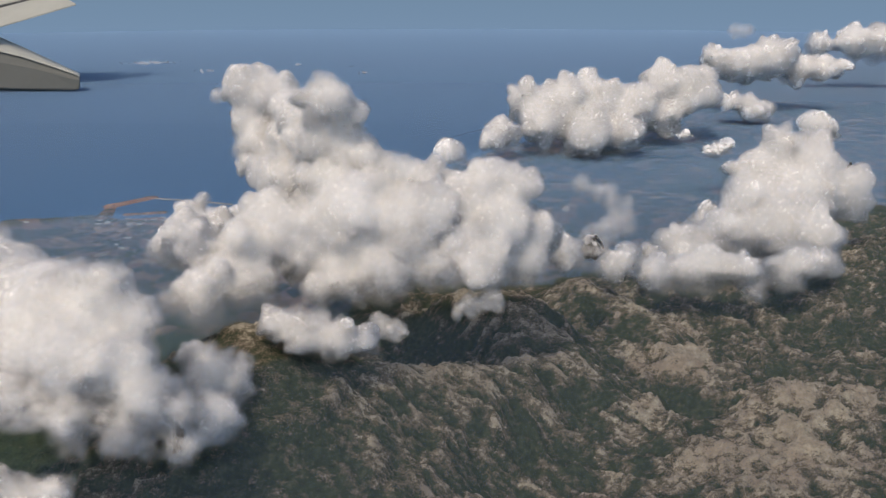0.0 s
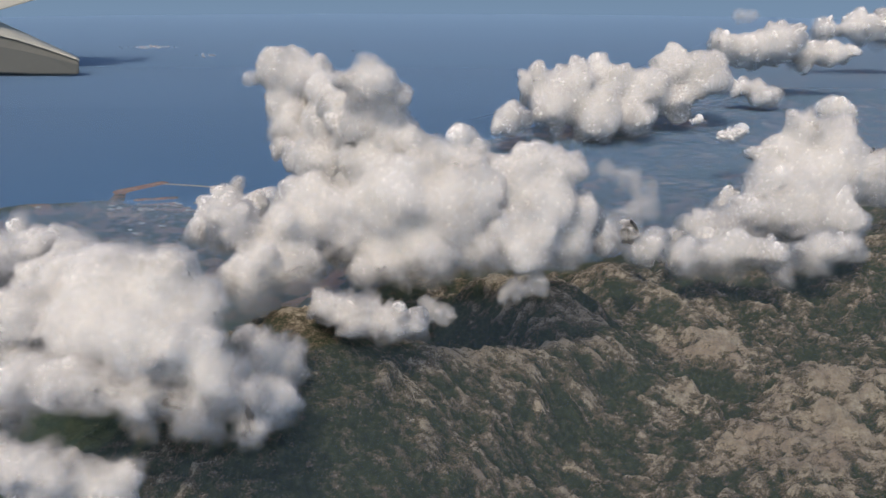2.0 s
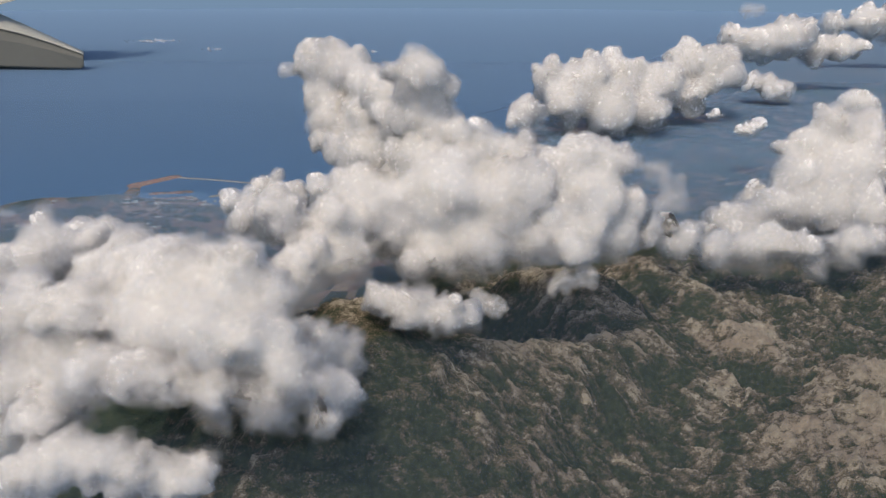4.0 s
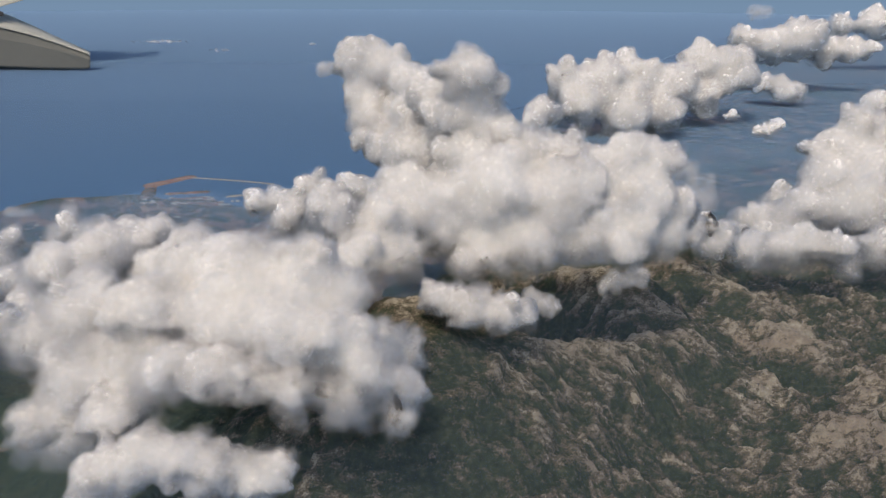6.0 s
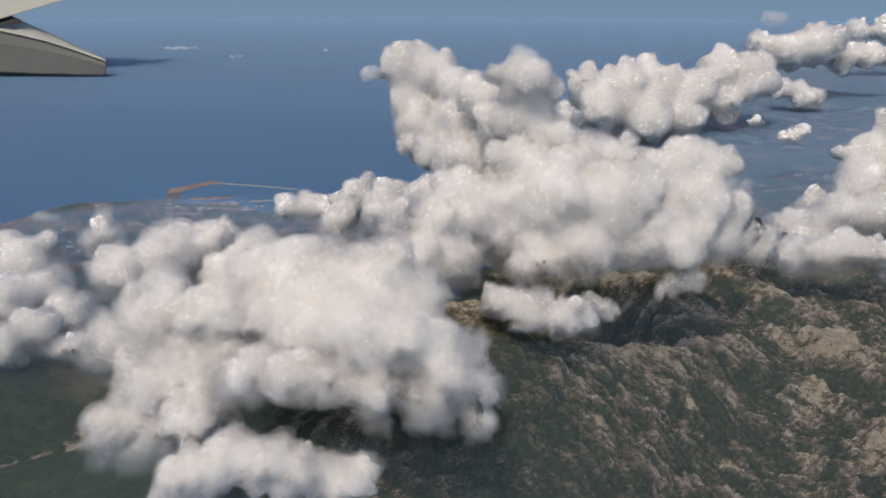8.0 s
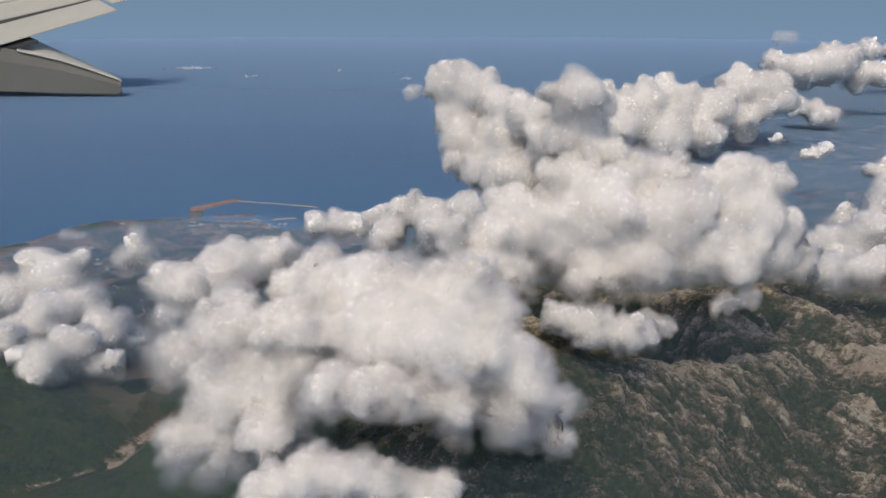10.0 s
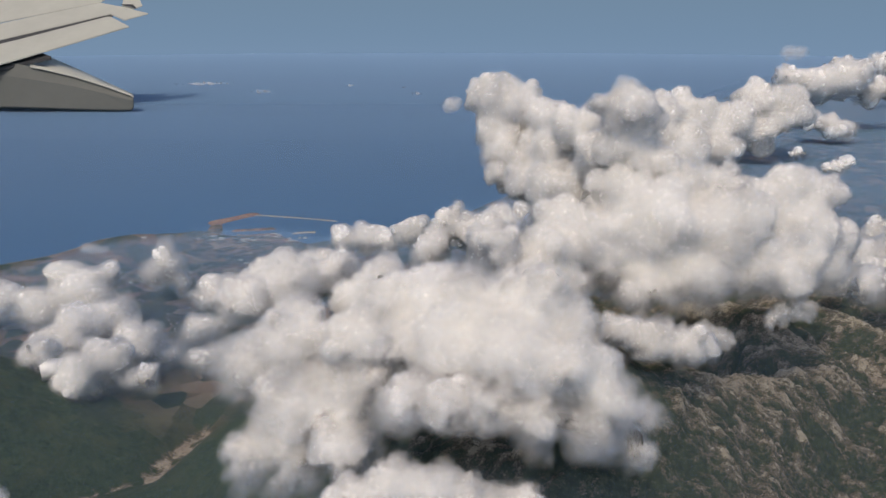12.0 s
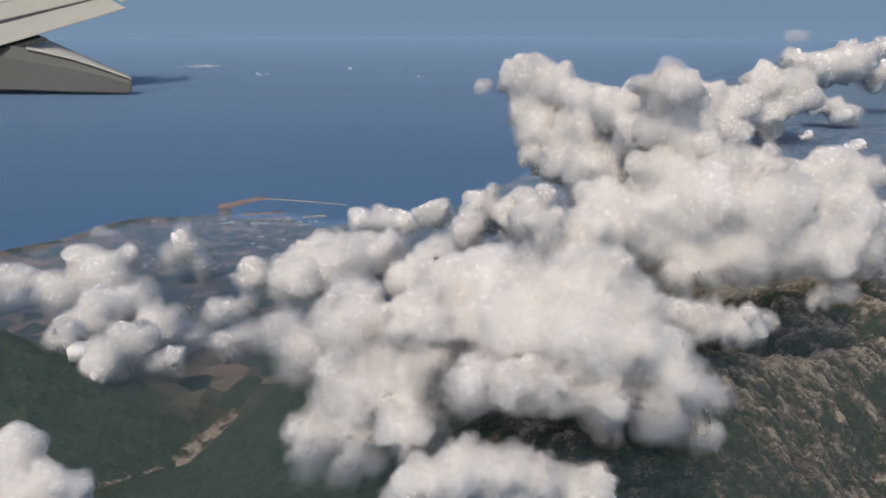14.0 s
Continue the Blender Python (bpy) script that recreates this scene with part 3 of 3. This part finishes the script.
cloud("tall lumpy white cumulus over the mountain's far side",
      [(179, 352, 93, 12.7), (196, 352, 85, 14.4), (170, 352, 79, 15.4), (188, 342, 72, 19.4), (206, 342, 71, 11.6), (158, 337, 67, 15.4), (142, 356, 53, 10.0), (147, 330, 52, 16.4), (166, 322, 58, 18.3), (181, 312, 56, 14.5), (123, 330, 46, 14.3), (98, 300, 54, 9.5), (91, 272, 56, 10.3), (111, 277, 56, 11.1), (129, 272, 57, 11.2)], 26, soft=-0.15, lump=1.5)
cloud("ragged cumulus foot touching the far ridge",
      [(154, 282, 53, 10.8), (74, 262, 64, 7.8), (132, 267, 50, 5.9), (177, 352, 99, 8.7), (171, 287, 54, 8.2)], 27, soft=0.1, lump=1.6, fringe=1.5)
cloud("small round cumulus over the hazy plain",
      [(236, 425, 94, 10.7), (232, 425, 89, 8.2), (242, 425, 90, 7.4)], 28, soft=-0.1, fringe=1.5, lump=1.6)
cloud("thin torn grey-white cloud over the plain",
      [(71, 330, 80, 6.4), (79, 328, 76, 5.8), (89, 324, 69, 8.2), (92, 322, 63, 7.0), (79, 308, 63, 7.8), (72, 305, 61, 6.6), (63, 330, 68, 3.5), (85, 330, 79, 3.5)], 29, soft=0.5, core=False)
cloud("long distant band of white cumulus along the coast",
      [(80, 665, 76, 20.3), (118, 662, 71, 27.2), (95, 650, 56, 23.4), (154, 680, 74, 27.0), (189, 680, 68, 28.5), (138, 645, 49, 26.8), (170, 645, 49, 20.3), (226, 700, 88, 24.7), (246, 700, 77, 26.2), (268, 720, 86, 20.6), (223, 680, 58, 18.1), (55, 625, 55, 14.9), (39, 605, 48, 13.4), (143, 690, 96, 8.9), (5, 565, 46, 8.7)], 30, soft=-0.3, lump=1.4)
cloud("distant white cumulus band in blue haze",
      [(353, 900, 98, 22.6), (383, 900, 91, 26.2), (418, 900, 98, 29.9), (466, 920, 85, 24.2), (333, 800, 56, 14.6), (361, 800, 50, 16.3), (383, 800, 53, 9.7), (493, 900, 84, 18.9), (514, 900, 87, 12.1)], 31, soft=-0.2, lump=1.8, fringe=1.3)
cloud("very distant pale cumulus near the horizon",
      [(667, 1150, 105, 31.1), (714, 1150, 103, 33.9), (613, 1150, 99, 24.0)], 32, soft=-0.2, lump=1.8, fringe=1.3)
cloud("tiny distant cumulus over the plain",
      [(196, 560, 62, 5.0), (202, 560, 63, 5.5), (208, 560, 61, 3.5)], 33, fringe=1.9, lump=2.0)
cloud("small distant flat cumulus over the plain",
      [(205, 522, 56, 6.2), (213, 522, 57, 7.2), (220, 522, 60, 6.3), (225, 522, 62, 3.9)], 34, fringe=1.9, lump=2.0)
cloud("tiny pale cloud near the horizon",
      [(533, 1300, 116, 16.4), (559, 1300, 118, 16.5)], 35, core=False)


def streak(label, x, long, y, z, r, seed):
    """A low far cloud drawn out along the horizon."""
    r_ = np.random.RandomState(seed)
    n = max(3, int(long / (0.45 * r)))
    lobes = [(x + long * (i / (n - 1) - 0.5), y + r_.uniform(-20, 20), z + r_.uniform(-0.2, 0.2) * r, r * r_.uniform(0.5, 0.9) * (1.1 - 0.6 * abs(2 * i / (n - 1) - 1))) for i in range(n)]
    return cloud(label, lobes, seed, core=False, fine=0.35, thin=FAINT)


streak("long thin faint cloud over the open sea", -566, 108, 1350, 57, 5.6, 36)
streak("small flat faint cloud over the open sea", -426, 36, 1250, 51, 5.2, 37)
streak("tiny faint cloud over the open sea", -284, 22, 1350, 53, 4.6, 38)
streak("tiny faint cloud over the open sea", -172, 22, 1300, 53, 4.2, 39)
streak("small faint cloud over the open sea", -148, 24, 1300, 44, 5.0, 46)
cloud("small low cloud over the headland",
      [(-350, 470, 5, 7.4), (-339, 470, 6, 4.6)], 40, core=False)
cloud("soft white cumulus between two great heaps",
      [(-60, 146, 84, 5.0), (-51, 141, 79, 5.6), (-56, 140, 83, 7.0), (-51, 130, 78, 6.3)], 44, soft=0.4)
cloud("white cumulus saddle joining two towers",
      [(-53, 236, 131, 6.8), (-48, 226, 130, 7.7), (-43, 216, 130, 7.7), (-41, 210, 123, 9.0), (-51, 228, 121, 8.5), (-59, 238, 121, 7.2), (-58, 228, 111, 9.0), (-50, 215, 110, 10.0)], 45, soft=-0.2, fringe=1.1)
cloud("small bright cumulus in front of the great heap",
      [(-43, 158, 88, 5.2), (-35, 156, 86, 6.3), (-28, 156, 85, 5.9), (-22, 158, 83, 3.9)], 41, soft=0.2, lump=1.3, fringe=1.4)
cloud("thin torn scrap of cloud by the ridge",
      [(-14, 166, 82, 3.7), (-18, 168, 84, 2.8), (-10, 166, 81, 1.9)], 42, core=False)
cloud("thin torn scrap of cloud under the dome",
      [(8, 178, 84, 3.6), (14, 180, 85, 4.0), (4, 176, 82, 2.3)], 43, core=False)


# ---- harbour, breakwater and town on the coastal plain ----
WALLS = plain_material("pale_render", (0.42, 0.37, 0.32), 0.9, vary=0.2)
ROOF_TILES = plain_material("clay_tiles", (0.40, 0.20, 0.13), 0.9, vary=0.25)
ROOF_SHEET = plain_material("white_sheet_roof", (0.40, 0.385, 0.36), 0.6, vary=0.15)
RUBBLE = plain_material("breakwater_stone", (0.30, 0.27, 0.23), 0.95, vary=0.25, scale=1.5)


def box_faces(o):
    return [(o, o + 3, o + 2, o + 1), (o, o + 1, o + 5, o + 4), (o + 1, o + 2, o + 6, o + 5), (o + 2, o + 3, o + 7, o + 6), (o + 3, o, o + 4, o + 7)]


def ground_at(x, y):
    return float(land(np.array([[float(x)]]), np.array([[float(y)]]))[0][0, 0])


def warehouse(x, y, long, wide, high, turn, label):
    root = new("warehouse")
    z = ground_at(x, y)
    a, b = long / 2, wide / 2
    v = [(-a, -b, -1), (a, -b, -1), (a, b, -1), (-a, b, -1), (-a, -b, high), (a, -b, high), (a, b, high), (-a, b, high)]
    body = new("wall", mesh_of("wall", v, box_faces(0), WALLS, False))
    e, r = 0.25, high + wide * 0.16
    rv = [(-a - e, -b - e, high), (a + e, -b - e, high), (a + e, b + e, high), (-a - e, b + e, high), (-a - e, 0, r), (a + e, 0, r)]
    roof = new("roof", mesh_of("roof", rv, [(0, 1, 5, 4), (2, 3, 4, 5), (1, 2, 5), (3, 0, 4), (0, 3, 2, 1)], ROOF_SHEET, False))
    body.parent = roof.parent = root
    root.matrix_world = pose(x, y, max(z, 0.4), 0, 0, turn)
    return tagged(root, label, "warehouse", "sheds round the harbour")


rng = np.random.RandomState(5)
for i in range(34):
    near_port = i < 20
    x = rng.uniform(-275, -195) if near_port else rng.uniform(-330, -170)
    y = rng.uniform(505, 530) if near_port else rng.uniform(400, 500)
    if coast(np.array(x)) - y < 6:
        y -= 10
    warehouse(x, y, rng.uniform(1.6, 4.6), rng.uniform(0.8, 1.5), rng.uniform(0.5, 0.9), rng.uniform(-25, 25),
              "white-roofed harbour shed on the quay" if near_port else "long white-roofed shed on the coastal plain")

tv, tf, tm = [], [], []
for i in range(900):
    x, y = rng.uniform(-345, -120), rng.uniform(330, 535)
    if coast(np.array(x)) - y < 10 or fbm(np.array([x / 45]), np.array([y / 45]), 3, 90)[0] < -0.02:
        continue
    z, a, b, h, c = ground_at(x, y), rng.uniform(0.25, 0.7), rng.uniform(0.2, 0.42), rng.uniform(0.2, 0.45), rng.uniform(0, 3.1)
    o = len(tv)
    for px, py, pz in ((-a, -b, -1), (a, -b, -1), (a, b, -1), (-a, b, -1), (-a, -b, h), (a, -b, h), (a, b, h), (-a, b, h), (-a, 0, h + b * 0.6), (a, 0, h + b * 0.6)):
        tv.append((x + px * math.cos(c) - py * math.sin(c), y + px * math.sin(c) + py * math.cos(c), z + pz))
    faces = [(o, o + 1, o + 5, o + 4), (o + 1, o + 2, o + 6, o + 9, o + 5), (o + 2, o + 3, o + 7, o + 6), (o + 3, o, o + 4, o + 8, o + 7), (o + 4, o + 5, o + 9, o + 8), (o + 6, o + 7, o + 8, o + 9)]
    tf += faces
    tm += [0, 0, 0, 0, 1, 1] if rng.rand() < 0.6 else [0, 0, 0, 0, 2, 2]
town = mesh_of("houses", tv, tf, WALLS, False)
town.materials.append(ROOF_TILES)
town.materials.append(ROOF_SHEET)
town.polygons.foreach_set("material_index", np.array(tm, np.int32))
tagged(new("houses", town), "scattered small pale houses with clay roofs on the plain", "houses", kind="stuff")


def breakwater(a, b, wide, label):
    """A long mole of tipped stone with a level crown."""
    n = 60
    bm = bmesh.new()
    d = Vector((b[0] - a[0], b[1] - a[1], 0))
    side = Vector((-d.y, d.x, 0)).normalized()
    rows = []
    for i in range(n + 1):
        c = Vector((*a, 0)) + d * (i / n) + side * (2.2 * math.sin(i / n * 2.4))
        w = wide * (1 + 0.25 * noise.noise((i * 0.7, 3.1, 0)))
        rows.append([bm.verts.new(c + side * s * w + Vector((0, 0, h))) for s, h in ((-1.3, -0.6), (-0.6, 0.9), (0.6, 0.9), (1.3, -0.6))])
    for p, q in zip(rows, rows[1:]):
        for k in range(3):
            bm.faces.new((p[k], q[k], q[k + 1], p[k + 1]))
    bm.faces.new(rows[0])
    bm.faces.new(rows[-1][::-1])
    ob = part("breakwater", bm, RUBBLE)
    return tagged(ob, label, "breakwater")


breakwater((-259, 588), (-184, 567), 0.55, "long pale stone breakwater closing the harbour mouth")
breakwater((-214, 531), (-196, 534), 1.4, "short broad stone mole at the harbour")


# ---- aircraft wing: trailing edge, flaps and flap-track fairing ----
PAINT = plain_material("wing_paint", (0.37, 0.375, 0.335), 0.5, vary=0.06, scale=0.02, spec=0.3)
# near-black colour that paints in the shade of the wing's gaps
GAP_SHADE = plain_material("gap_shade_paint", (0.035, 0.037, 0.04), 0.8, vary=0.2, scale=0.05)
# darkened grey: the wing's shade on the fairing is put into its colour
FAIRING_SHADE = plain_material("fairing_shade_paint", (0.105, 0.112, 0.105), 0.55, vary=0.07, scale=0.02, spec=0.3)
WING_AT, WING_REACH = pose(-50.6, 1.5, 162.4, 71.85, -0.2, 0.52), 1335.0


def on_wing(u, v, back=0.0):
    """A place on the wing: metres right and down from its root corner, and farther outboard."""
    k = 1 + back / WING_REACH
    return WING_AT @ Vector(((u - 784) * 1.1144 * k, (441 - v) * 1.1144 * k, -WING_REACH * k))


def slab(name, outline, thick, material, parent, lean=1.6, base=102, label=""):
    """A wing panel of that outline with a rounded rim, lying back from its trailing edge."""
    bm = bmesh.new()
    tops = [bm.verts.new(on_wing(u, v, lean * (base - v))) for u, v in outline]
    lows = [bm.verts.new(on_wing(u, v + thick, lean * (base - v))) for u, v in outline]
    n = len(outline)
    bm.faces.new(tops)
    bm.faces.new(lows[::-1])
    for i in range(n):
        bm.faces.new((tops[i], lows[i], lows[(i + 1) % n], tops[(i + 1) % n]))
    bmesh.ops.recalc_face_normals(bm, faces=bm.faces)
    bmesh.ops.bevel(bm, geom=list(bm.edges), offset=0.35, segments=2, affect="EDGES")
    return part(name, bm, material, parent, label)


wing = tagged(new("aircraft_wing"), "pale grey aircraft wing with trailing flaps and a flap-track fairing", "aircraft wing")
slab("main_panel", [(-160, 62), (148, 2), (170, -12), (-160, -14)], 2, PAINT, wing)
slab("flap", [(-160, 67), (0, 33), (148, 3), (184, 10), (232, 22), (190, 33), (165, 22), (0, 60), (-160, 98)], 2.5, PAINT, wing, label="pale grey inboard flap panel")
slab("slot", [(-160, 96), (0, 58), (164, 21), (170, 26), (163, 30), (0, 70), (-160, 108)], 1.5, GAP_SHADE, wing, base=104, label="dark gap between the flaps")
slab("trailing_flap", [(-160, 106), (0, 68), (158, 28), (166, 28), (197, 45), (0, 102), (-160, 146)], 2.5, PAINT, wing, label="pale grey trailing flap")
slab("outer_flap", [(186, 9), (205, 13), (222, 8), (214, -12), (190, -12)], 2.5, PAINT, wing)
slab("outer_slot", [(183, 6), (200, 9), (212, 14), (206, 6)], 1.0, GAP_SHADE, wing, base=98)


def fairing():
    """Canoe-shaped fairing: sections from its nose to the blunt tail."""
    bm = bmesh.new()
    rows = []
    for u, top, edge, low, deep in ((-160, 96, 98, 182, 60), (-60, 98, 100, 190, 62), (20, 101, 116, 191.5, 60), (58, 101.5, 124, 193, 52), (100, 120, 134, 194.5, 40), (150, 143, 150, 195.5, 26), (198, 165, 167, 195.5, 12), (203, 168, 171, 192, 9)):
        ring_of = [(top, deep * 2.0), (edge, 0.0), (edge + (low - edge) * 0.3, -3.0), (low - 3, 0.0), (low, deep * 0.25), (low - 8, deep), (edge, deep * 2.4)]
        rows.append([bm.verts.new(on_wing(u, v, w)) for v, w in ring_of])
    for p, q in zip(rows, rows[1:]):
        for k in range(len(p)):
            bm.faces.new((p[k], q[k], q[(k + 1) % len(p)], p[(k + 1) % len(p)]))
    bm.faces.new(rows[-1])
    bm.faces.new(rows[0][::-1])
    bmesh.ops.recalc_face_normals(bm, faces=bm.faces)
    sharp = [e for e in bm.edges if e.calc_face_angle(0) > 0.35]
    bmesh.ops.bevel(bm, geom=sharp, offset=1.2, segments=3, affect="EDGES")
    return part("fairing", bm, FAIRING_SHADE, wing, "flap-track fairing with a blunt tail, shade painted in dark grey", smooth=False)


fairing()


def fairing_lit_face():
    """Added pale shell that gives the fairing's sloping upper face its lit tone."""
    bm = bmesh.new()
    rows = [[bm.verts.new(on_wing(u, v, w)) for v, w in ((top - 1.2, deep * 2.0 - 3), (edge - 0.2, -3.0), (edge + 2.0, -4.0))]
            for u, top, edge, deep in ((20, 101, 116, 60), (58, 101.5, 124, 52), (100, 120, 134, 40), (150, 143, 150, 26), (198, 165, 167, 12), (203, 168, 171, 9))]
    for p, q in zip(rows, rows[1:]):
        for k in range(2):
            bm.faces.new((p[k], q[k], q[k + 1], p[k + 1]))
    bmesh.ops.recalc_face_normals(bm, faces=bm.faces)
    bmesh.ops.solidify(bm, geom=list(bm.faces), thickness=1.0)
    return part("fairing_lit_face", bm, PAINT, wing, "upper face of the fairing in the pale lit tone", smooth=True)


fairing_lit_face()
# added slab, painted as the dark gap between flap and fairing
slab("gap_slab", [(-60, 118), (18, 97), (34, 89), (58, 98), (20, 106), (-60, 124)], 6, GAP_SHADE, wing, base=112, label="dark slab standing in for the gap under the flap")
